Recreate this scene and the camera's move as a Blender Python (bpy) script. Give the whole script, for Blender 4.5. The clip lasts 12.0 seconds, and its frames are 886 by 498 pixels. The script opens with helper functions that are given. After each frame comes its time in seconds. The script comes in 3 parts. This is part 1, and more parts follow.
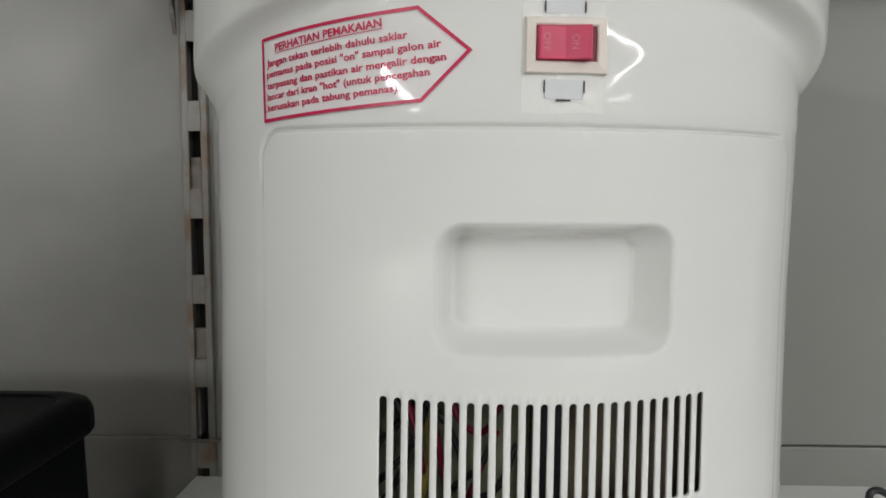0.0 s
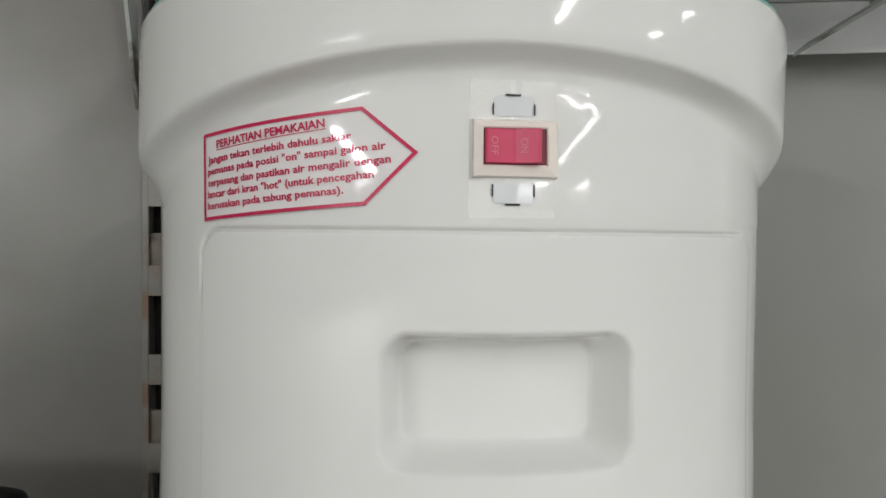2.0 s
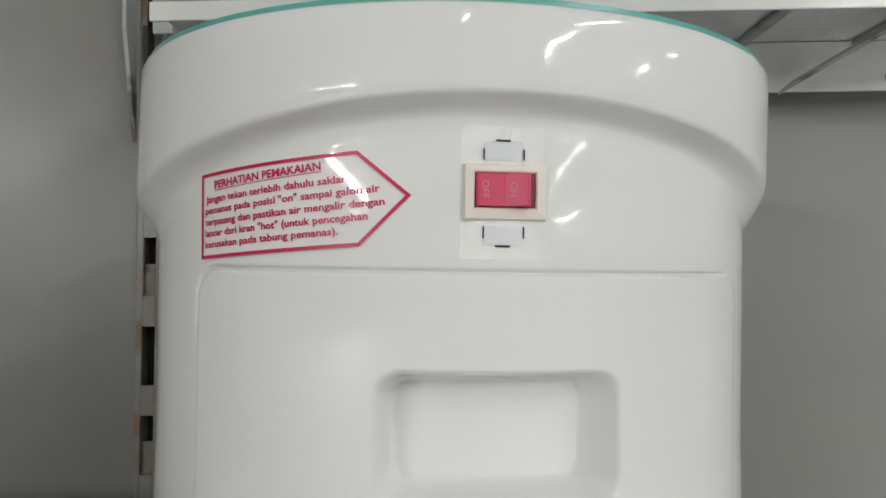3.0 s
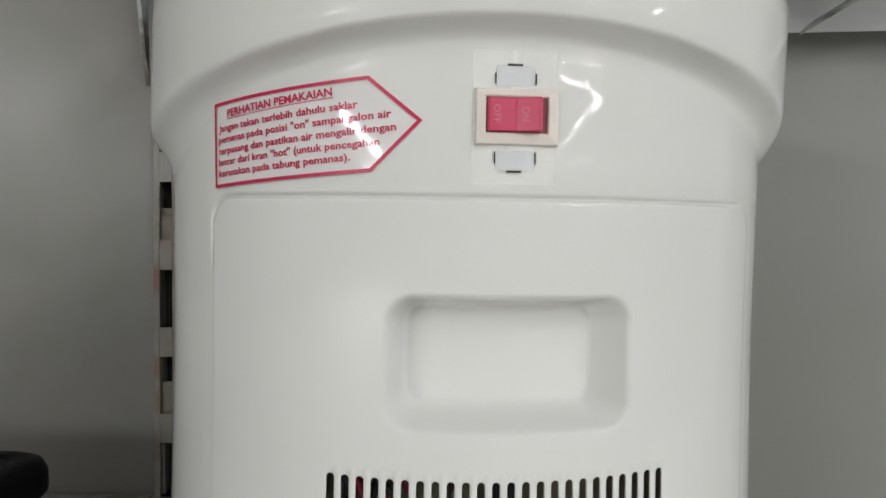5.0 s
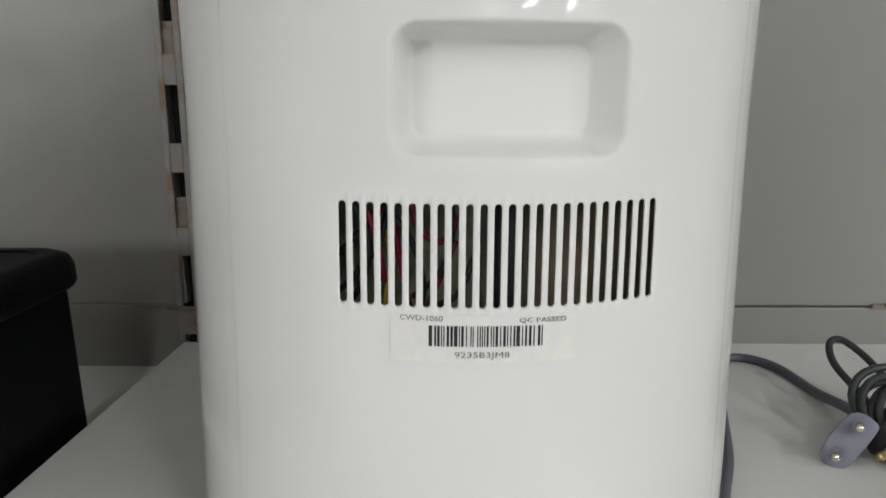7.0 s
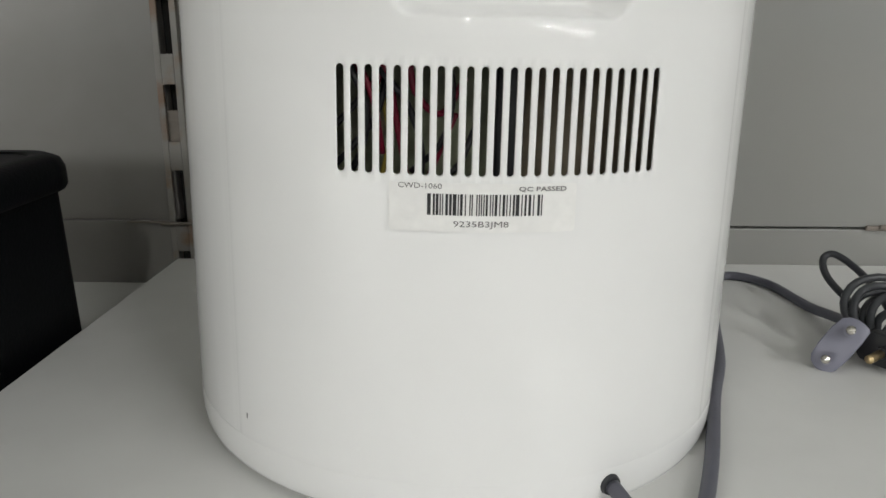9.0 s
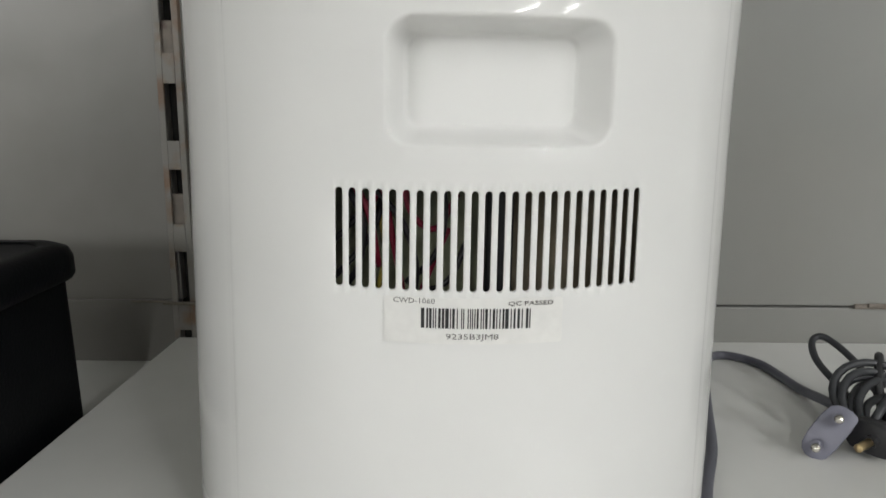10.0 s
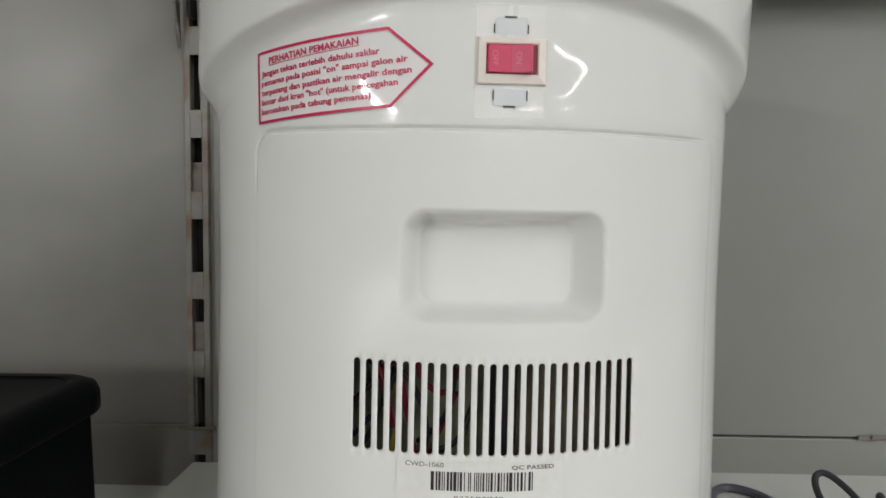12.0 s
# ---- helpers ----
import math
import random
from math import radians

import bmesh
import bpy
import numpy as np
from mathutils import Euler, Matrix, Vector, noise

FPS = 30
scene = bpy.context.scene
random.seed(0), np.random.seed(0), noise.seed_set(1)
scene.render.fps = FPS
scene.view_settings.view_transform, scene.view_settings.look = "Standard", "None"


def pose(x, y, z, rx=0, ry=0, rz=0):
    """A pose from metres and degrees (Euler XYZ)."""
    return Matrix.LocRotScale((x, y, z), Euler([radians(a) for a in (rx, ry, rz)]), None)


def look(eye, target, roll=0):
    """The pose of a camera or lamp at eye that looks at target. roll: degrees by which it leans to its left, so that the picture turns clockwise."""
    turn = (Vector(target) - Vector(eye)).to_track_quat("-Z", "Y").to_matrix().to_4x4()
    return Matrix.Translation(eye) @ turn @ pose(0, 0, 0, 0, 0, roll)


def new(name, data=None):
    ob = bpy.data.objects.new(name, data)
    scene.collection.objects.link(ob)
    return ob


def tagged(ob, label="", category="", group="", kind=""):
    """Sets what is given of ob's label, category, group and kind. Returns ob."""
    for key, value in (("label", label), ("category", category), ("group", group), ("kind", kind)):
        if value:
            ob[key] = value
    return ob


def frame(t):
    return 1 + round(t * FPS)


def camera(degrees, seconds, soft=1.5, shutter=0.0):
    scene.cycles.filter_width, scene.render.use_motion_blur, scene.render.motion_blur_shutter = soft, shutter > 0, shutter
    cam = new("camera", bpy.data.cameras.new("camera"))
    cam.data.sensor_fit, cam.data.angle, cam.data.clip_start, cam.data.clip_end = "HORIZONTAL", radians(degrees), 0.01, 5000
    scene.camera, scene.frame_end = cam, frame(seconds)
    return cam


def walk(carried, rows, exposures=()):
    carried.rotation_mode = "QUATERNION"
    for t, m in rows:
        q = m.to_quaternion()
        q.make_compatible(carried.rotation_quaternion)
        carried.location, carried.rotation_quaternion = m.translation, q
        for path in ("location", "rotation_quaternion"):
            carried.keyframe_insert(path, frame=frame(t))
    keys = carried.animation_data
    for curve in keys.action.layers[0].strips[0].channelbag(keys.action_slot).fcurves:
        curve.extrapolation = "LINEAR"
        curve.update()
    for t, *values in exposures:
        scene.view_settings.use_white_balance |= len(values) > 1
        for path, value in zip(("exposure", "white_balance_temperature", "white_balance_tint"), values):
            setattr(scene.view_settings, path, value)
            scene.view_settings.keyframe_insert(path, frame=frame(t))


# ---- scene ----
K = 0.75  # metres per plan unit
cam = camera(63.3, 12.0, shutter=0.25)
PATH = [
    (0, (0.036, 0.049, 0.279), (-0.102, 2.033, 0.073), -0.8),
    (0.5, (0.038, 0.052, 0.287), (-0.044, 2.046, 0.148), -0.4),
    (1, (0.045, 0.054, 0.292), (-0.038, 2.05, 0.191), -0.4),
    (1.5, (0.046, 0.06, 0.292), (-0.033, 2.057, 0.218), -0.6),
    (2, (0.047, 0.064, 0.295), (-0.033, 2.062, 0.249), -0.7),
    (2.5, (0.049, 0.062, 0.299), (-0.033, 2.06, 0.3), -0.5),
    (2.7, (0.047, 0.058, 0.3), (-0.008, 2.057, 0.328), -0.5),
    (4.3, (0.056, 0.057, 0.296), (-0.066, 2.053, 0.298), -0.4),
    (4.5, (0.052, 0.055, 0.295), (-0.047, 2.052, 0.272), -0.5),
    (5, (0.049, 0.056, 0.289), (-0.054, 2.051, 0.197), -0.4),
    (5.5, (0.049, 0.052, 0.281), (-0.062, 2.04, 0.088), -0.8),
    (6, (0.049, 0.05, 0.263), (-0.052, 2.027, -0.022), -0.9),
    (6.5, (0.049, 0.044, 0.252), (-0.055, 2.009, -0.107), -1.1),
    (7, (0.05, 0.04, 0.24), (-0.073, 1.985, -0.211), -1.1),
    (7.5, (0.046, 0.036, 0.22), (-0.081, 1.955, -0.328), -0.4),
    (7.7, (0.045, 0.035, 0.216), (-0.076, 1.946, -0.361), -0.4),
    (9.3, (0.049, 0.035, 0.208), (-0.051, 1.947, -0.371), -0.4),
    (9.5, (0.05, 0.034, 0.215), (-0.051, 1.957, -0.325), -0.5),
    (10, (0.051, 0.027, 0.234), (-0.053, 1.978, -0.197), -0.5),
    (10.5, (0.054, 0.02, 0.247), (-0.052, 1.987, -0.1), -0.3),
    (11, (0.056, 0.015, 0.256), (-0.049, 1.993, -0.017), -0.3),
    (11.5, (0.055, 0.008, 0.264), (-0.065, 1.993, 0.051), -0.3),
    (12, (0.053, 0.002, 0.27), (-0.079, 1.991, 0.105), -0.3),
]
walk(cam, [(t, look([K * v for v in eye], [K * v for v in target], roll)) for t, eye, target, roll in PATH],
     exposures=[(0, 0.05), (2.5, 0.08), (5.5, 0.08), (7.5, 0.17), (9.5, 0.25), (10.5, 0.15), (12, 0.08)])


# ---- light ----
world = bpy.data.worlds.new("shop_air")
scene.world = world
world.use_nodes = True
world.node_tree.nodes["Background"].inputs[0].default_value = (0.9, 1.0, 0.95, 1)
world.node_tree.nodes["Background"].inputs[1].default_value = 0.15


def tube_or_fill_lamp(x, y, z, long, wide, watts, turn=0.0):
    data = bpy.data.lights.new("ceiling_tube_or_fill", "AREA")
    data.shape, data.size, data.size_y, data.energy = "RECTANGLE", long, wide, watts
    data.color = (0.985, 0.985, 0.978)
    ob = new("ceiling_tube_or_fill", data)
    ob.matrix_basis = pose(x, y, z, 0, 0, turn)
    return tagged(ob, "white lamp at the shop ceiling, a tube or added fill light", "lamp", "ceiling tubes")


# added fill without a known tube: frontal, then for the right deck
tube_or_fill_lamp(0.3, -2.4, 1.70, 1.2, 0.04, 16, 90)
tube_or_fill_lamp(1.9, -1.3, 1.70, 1.2, 0.04, 22, 90)
# tubes placed from their reflections in the shell
tube_or_fill_lamp(2.55, -3.3, 1.70, 1.2, 0.04, 98, 90)
tube_or_fill_lamp(-4.8, -7.4, 1.70, 4.0, 0.04, 630, 90)


def lit_tube_material():
    m = bpy.data.materials.new("lit_fluorescent_tube")
    m.use_nodes = True
    b = m.node_tree.nodes["Principled BSDF"]
    b.inputs["Base Color"].default_value = (0.9, 0.9, 0.9, 1)
    b.inputs["Emission Color"].default_value = (0.985, 0.985, 0.978, 1)
    b.inputs["Emission Strength"].default_value = 38
    return m


LIT = lit_tube_material()


# ---- materials ----
def material(name, color, rough=0.5, metal=0.0, grain=0.06, grain_scale=60.0, stain=None, stain_scale=6.0, stain_cut=(0.55, 0.75), bump=0.05, bump_scale=300.0, coat=0.0, wear=0.08, spec=0.5):
    m = bpy.data.materials.new(name)
    m.use_nodes = True
    t = m.node_tree
    b = t.nodes["Principled BSDF"]
    co = t.nodes.new("ShaderNodeTexCoord")
    b.inputs["Metallic"].default_value = metal
    b.inputs["Coat Weight"].default_value = coat
    b.inputs["Coat Roughness"].default_value = 0.05
    b.inputs["Specular IOR Level"].default_value = spec

    def noise_tex(scale, detail=4.0):
        n = t.nodes.new("ShaderNodeTexNoise")
        n.inputs["Scale"].default_value, n.inputs["Detail"].default_value = scale, detail
        t.links.new(co.outputs["Object"], n.inputs["Vector"])
        return n

    def ramp(fac, a, b_, lo, hi):
        r = t.nodes.new("ShaderNodeMapRange")
        r.inputs["From Min"].default_value, r.inputs["From Max"].default_value = a, b_
        r.inputs["To Min"].default_value, r.inputs["To Max"].default_value = lo, hi
        t.links.new(fac, r.inputs["Value"])
        return r.outputs[0]

    def mix(fac, a, b_):
        x = t.nodes.new("ShaderNodeMix")
        x.data_type = "RGBA"
        for k, v in ((0, fac), (6, a), (7, b_)):
            if isinstance(v, (tuple, float, int)):
                x.inputs[k].default_value = v
            else:
                t.links.new(v, x.inputs[k])
        return x.outputs[2]

    col = (*color, 1.0)
    dark = (*[c * (1 - 2.0 * grain) for c in color], 1.0)
    fine = noise_tex(grain_scale)
    big = noise_tex(stain_scale, 6.0)
    c = mix(ramp(fine.outputs[0], 0.3, 0.7, 0, 1), col, dark)
    if stain:
        c = mix(ramp(big.outputs[0], stain_cut[0], stain_cut[1], 0, 1), c, (*stain, 1.0))
    t.links.new(c, b.inputs["Base Color"])
    t.links.new(ramp(big.outputs[0], 0.3, 0.7, max(0.02, rough - wear), rough + wear), b.inputs["Roughness"])
    if bump:
        f = noise_tex(bump_scale, 2.0)
        bm_ = t.nodes.new("ShaderNodeBump")
        bm_.inputs["Strength"].default_value, bm_.inputs["Distance"].default_value = bump, 0.001
        t.links.new(f.outputs[0], bm_.inputs["Height"])
        t.links.new(bm_.outputs[0], b.inputs["Normal"])
    return m


ABS = material("white_gloss_plastic", (0.80, 0.80, 0.785), 0.04, grain=0.012, grain_scale=25, bump=0.11, bump_scale=58, wear=0.02)
BASE = material("white_satin_plastic", (0.76, 0.77, 0.74), 0.35, grain=0.03, bump=0.03)
TEAL = material("teal_plastic", (0.12, 0.42, 0.37), 0.3, grain=0.04, bump=0.02)
RED = material("red_rocker_plastic", (0.64, 0.05, 0.13), 0.35, grain=0.04, bump=0.02)
WELL = material("dark_red_well", (0.20, 0.010, 0.028), 0.5, grain=0.1, bump=0)
CREAM = material("aged_cream_plastic", (0.84, 0.77, 0.71), 0.4, grain=0.04, stain=(0.72, 0.62, 0.55), stain_scale=90, stain_cut=(0.62, 0.8), bump=0.02)
INK = material("black_ink", (0.02, 0.02, 0.022), 0.5, grain=0.1, bump=0)
GREYINK = material("faded_print", (0.16, 0.155, 0.15), 0.5, grain=0.1, bump=0)
REDINK = material("crimson_print", (0.60, 0.012, 0.085), 0.4, grain=0.08, grain_scale=400, bump=0)
PALE = material("pale_print", (0.78, 0.25, 0.32), 0.5, grain=0.05, bump=0)
STICKER = material("sticker_vinyl", (0.82, 0.80, 0.80), 0.05, grain=0.01, bump=0.015, wear=0.02)
PAPER = material("label_paper", (0.80, 0.795, 0.77), 0.55, grain=0.03, grain_scale=300, bump=0.03)
TABS = material("white_catch_plastic", (0.75, 0.77, 0.80), 0.12, grain=0.02, bump=0)
SHELF = material("white_shelf_enamel", (0.72, 0.72, 0.695), 0.26, grain=0.04, grain_scale=14, bump=0.02, bump_scale=150, wear=0.02)
# both back panel colours are lowered to hold the dimmer light behind the dispenser
PANEL = material("white_panel_enamel_dimmed", (0.272, 0.272, 0.258), 0.42, grain=0.03, grain_scale=14, stain=(0.28, 0.27, 0.25), stain_scale=5, stain_cut=(0.45, 0.8), bump=0.04, bump_scale=160)
BEIGE = material("beige_panel_enamel_dimmed", (0.235, 0.228, 0.214), 0.42, grain=0.04, grain_scale=12, stain=(0.19, 0.176, 0.158), stain_scale=6, stain_cut=(0.45, 0.8), bump=0.04, bump_scale=160)
LIP = material("bright_white_enamel", (0.80, 0.80, 0.81), 0.25, grain=0.03, bump=0.05, bump_scale=80)
# white upright enamel with rust stains; its base colour also carries the shadow there
UPRIGHT = material("chipped_upright_enamel_shaded", (0.26, 0.248, 0.225), 0.45, grain=0.06, stain=(0.22, 0.145, 0.10), stain_scale=38, stain_cut=(0.50, 0.64), bump=0.06)
BRACKET = material("worn_grey_steel_paint", (0.38, 0.40, 0.38), 0.42, grain=0.08, stain=(0.13, 0.11, 0.09), stain_scale=40, stain_cut=(0.58, 0.68), bump=0.08)
# near-black that paints the shade inside slots, gaps and holes; also the dark hook
HOLLOW = material("dark_steel_and_hollow_shade", (0.02, 0.018, 0.016), 0.7, grain=0.1, bump=0)
RUSTY = material("dull_brown_steel", (0.22, 0.19, 0.16), 0.6, grain=0.12, grain_scale=120, stain=(0.09, 0.06, 0.05), stain_scale=70, bump=0.1)
CRATE = material("black_crate_plastic", (0.0022, 0.0025, 0.0034), 0.5, grain=0.1, spec=0.09, bump=0.12, bump_scale=500)
CABLE = material("grey_cable_pvc", (0.105, 0.106, 0.130), 0.42, grain=0.05, bump=0.03)
DARKCABLE = material("dark_grey_cable_pvc", (0.036, 0.038, 0.042), 0.45, grain=0.06, bump=0.03)
PLUG = material("grey_violet_plug_pvc", (0.20, 0.20, 0.25), 0.45, grain=0.04, bump=0.04)
DARKPLUG = material("black_plug_pvc", (0.02, 0.02, 0.022), 0.5, grain=0.1, bump=0.03)
STEEL = material("nickel_pin", (0.75, 0.72, 0.66), 0.2, metal=1.0, grain=0.05, bump=0.02)
BRASS = material("brass_pin", (0.72, 0.55, 0.30), 0.25, metal=1.0, grain=0.05, bump=0.02)
INNER = material("olive_grey_inner_plate", (0.26, 0.28, 0.18), 0.5, grain=0.08, stain=(0.16, 0.15, 0.12), stain_scale=30, bump=0.04)
TANK = material("brown_insulation", (0.24, 0.20, 0.135), 0.8, grain=0.15, grain_scale=90, bump=0.2)
WIRE_R = material("red_wire", (0.20, 0.010, 0.03), 0.4, bump=0)
WIRE_K = material("black_wire", (0.015, 0.015, 0.017), 0.4, bump=0)
WIRE_Y = material("yellow_wire", (0.34, 0.26, 0.05), 0.4, bump=0)
FLOOR = material("grey_floor_tile", (0.36, 0.355, 0.335), 0.6, grain=0.05, grain_scale=8)
PAINT = material("white_wall_paint", (0.66, 0.67, 0.65), 0.7, grain=0.04, grain_scale=6)


def clear_film():
    m = bpy.data.materials.new("clear_film")
    m.use_nodes = True
    t = m.node_tree
    b = t.nodes["Principled BSDF"]
    b.inputs["Base Color"].default_value = (0.92, 0.92, 0.90, 1)
    b.inputs["Roughness"].default_value = 0.06
    b.inputs["Alpha"].default_value = 0.11
    n = t.nodes.new("ShaderNodeTexNoise")
    n.inputs["Scale"].default_value = 90
    bp = t.nodes.new("ShaderNodeBump")
    bp.inputs["Strength"].default_value, bp.inputs["Distance"].default_value = 0.15, 0.001
    t.links.new(n.outputs[0], bp.inputs["Height"])
    t.links.new(bp.outputs[0], b.inputs["Normal"])
    return m


FILM = clear_film()


# ---- mesh helpers ----
def part(name, bm, mat, parent=None, label="", smooth=False, angle=None):
    """One mesh object from a bmesh in plan units, under a thing or a part."""
    for v in bm.verts:
        v.co *= K
    bmesh.ops.recalc_face_normals(bm, faces=bm.faces)
    if angle is not None:
        for e in bm.edges:
            if len(e.link_faces) == 2 and e.calc_face_angle(0) > radians(angle):
                e.smooth = False
    for f in bm.faces:
        f.smooth = smooth or angle is not None
    me = bpy.data.meshes.new(name)
    bm.to_mesh(me)
    bm.free()
    me.materials.append(mat)
    ob = new(name, me)
    if parent is not None:
        ob.parent = parent
        base = parent
        while base is not None:
            if base.parent is None:
                me.transform(Matrix.Translation(-base.location))
            base = base.parent
    if label:
        ob["label"] = label
    return ob


def thing(name, at, label, category, group=""):
    ob = new(name)
    ob.empty_display_size = 0.02
    ob.location = [K * v for v in at]
    return tagged(ob, label, category, group)


def box(bm, lo, hi, bevel=0.0, segments=2):
    r = bmesh.ops.create_cube(bm, size=1.0)
    vs = r["verts"]
    for v in vs:
        v.co = Vector([lo[i] + (v.co[i] + 0.5) * (hi[i] - lo[i]) for i in range(3)])
    if bevel:
        es = list({e for v in vs for e in v.link_edges})
        bmesh.ops.bevel(bm, geom=es, offset=bevel, segments=segments, affect="EDGES", profile=0.5)
    return bm


def boxed(lo, hi, bevel=0.0, segments=2):
    return box(bmesh.new(), lo, hi, bevel, segments)


def spline(points, steps=10):
    """Points along a smooth curve through the given points."""
    p = [Vector(q) for q in points]
    p = [2 * p[0] - p[1]] + p + [2 * p[-1] - p[-2]]
    out = []
    for i in range(1, len(p) - 2):
        for s in range(steps):
            t = s / steps
            a, b, c, d = p[i - 1:i + 3]
            out.append(0.5 * (2 * b + (c - a) * t + (2 * a - 5 * b + 4 * c - d) * t * t + (3 * b - a - 3 * c + d) * t ** 3))
    out.append(p[-2])
    return out


def sweep(points, radius, sides=10, bm=None):
    """A round bar along a line of points."""
    bm = bm or bmesh.new()
    rings = []
    up = Vector((0, 0, 1))
    for i, q in enumerate(points):
        d = (points[min(i + 1, len(points) - 1)] - points[max(i - 1, 0)]).normalized()
        if abs(d.dot(up)) > 0.97:
            up = Vector((1, 0, 0))
        u = (up - d * up.dot(d)).normalized()
        w = d.cross(u)
        up = u
        rings.append([bm.verts.new(q + radius * (math.cos(2 * math.pi * k / sides) * u + math.sin(2 * math.pi * k / sides) * w)) for k in range(sides)])
    for a, b in zip(rings, rings[1:]):
        for k in range(sides):
            bm.faces.new((a[k], a[(k + 1) % sides], b[(k + 1) % sides], b[k]))
    bm.faces.new(rings[0][::-1])
    bm.faces.new(rings[-1])
    return bm


def smooth01(t):
    t = min(1.0, max(0.0, t))
    return t * t * (3 - 2 * t)


# ---- the room that closes the place ----
def structure(name, lo, hi, mat, label, category, bevel=0.0):
    ob = part(name, boxed(lo, hi, bevel), mat)
    return tagged(ob, label, category, kind="structure")


structure("floor", (-16, -23, -1.25), (16, 1.2, -1.2), FLOOR, "grey tiled shop floor", "floor")
structure("ceiling", (-16, -23, 2.35), (16, 1.2, 2.4), PAINT, "white painted shop ceiling", "ceiling")
structure("wall_south", (-16, -23.1, -1.2), (16, -23.0, 2.35), PAINT, "white painted shop wall", "wall")
structure("wall_west", (-16.1, -23, -1.2), (-16, 1.2, 2.35), PAINT, "white painted shop wall", "wall")
structure("wall_east", (16, -23, -1.2), (16.1, 1.2, 2.35), PAINT, "white painted shop wall", "wall")
structure("wall_north", (-16, 1.2, -1.2), (16, 1.3, 2.35), PAINT, "white painted shop wall", "wall")


def ceiling_light(x, y, turn=0.0, long=1.2, radius=0.014):
    """A glowing tube in its housing further down the shop; turn 0 runs away from the rack. Metres."""
    top = 2.35 * K
    at = Matrix.Translation((x / K, y / K, 0)) @ pose(0, 0, 0, 0, 0, turn)
    ob = thing("ceiling_light", (x / K, y / K, 2.35), "lit white fluorescent tube in a ceiling housing", "lamp", "ceiling lights")
    bm = boxed((-0.04 / K, -long / 2 / K, (top - 0.05) / K), (0.04 / K, long / 2 / K, 2.35), 0.004)
    bm.transform(at)
    part("housing", bm, PAINT, ob)
    bm = bmesh.new()
    bmesh.ops.create_cone(bm, cap_ends=True, segments=12, radius1=radius / K, radius2=radius / K, depth=(long - 0.04) / K, matrix=at @ Matrix.Translation((0, 0, (top - 0.05 - radius) / K)) @ pose(0, 0, 0, 90, 0, 0))
    part("tube", bm, LIT, ob, "glowing white tube")
    return ob


for k in range(3):
    ceiling_light(6.1 + 0.15 * k, -5.7 - 1.24 * k, 7)
    ceiling_light(7.3 - 0.3 * k, -12.6 - 1.3 * k, -12, radius=0.035)
    ceiling_light(11.1 + 0.15 * k, -11.2 - 1.3 * k, 6, radius=0.035)
ceiling_light(4.4, -5.1, 90)
ceiling_light(5.55, -4.95, 84)
ceiling_light(5.0, -2.1, 0, 0.5)
ceiling_light(4.9, -0.9, 0, 0.4)
for light_x in (2.7, 3.5, 4.2, 5.0):
    ceiling_light(light_x, -16.3, 10 * light_x - 30, 1.0, 0.03)
for light_x in (-6.4, -5.7):
    ceiling_light(light_x, -10.4, 20, 0.8)


# ---- shelf rack ----
WALL = 0.690   # face of the back panels
JOINT = 0.033  # height of the joint between two back panels


def back_panel(x0, x1, z0, z1, proud=0.0):
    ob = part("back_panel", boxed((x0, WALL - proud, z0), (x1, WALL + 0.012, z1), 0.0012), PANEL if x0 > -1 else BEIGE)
    return tagged(ob, "white enamelled steel back panel of the shelf rack, greyed for dim light" if x0 > -1 else "beige-white enamelled steel back panel of the shelf rack, greyed for dim light", "back panel", "rack back panels", "structure")


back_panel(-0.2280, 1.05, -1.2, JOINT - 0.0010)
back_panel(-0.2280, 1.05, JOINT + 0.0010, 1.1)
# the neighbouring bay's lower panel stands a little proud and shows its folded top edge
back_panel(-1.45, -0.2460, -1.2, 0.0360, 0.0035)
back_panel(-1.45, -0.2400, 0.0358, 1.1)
tagged(part("rack_spine", boxed((-1.45, WALL + 0.02, -1.2), (1.05, WALL + 0.03, 1.1)), HOLLOW), "steel spine behind the back panels, blackened as the shade in their gaps", "rack spine", kind="structure")

SLOT_TOP, SLOT_STEP, SLOT_HIGH = 0.2425, 0.0785, 0.052


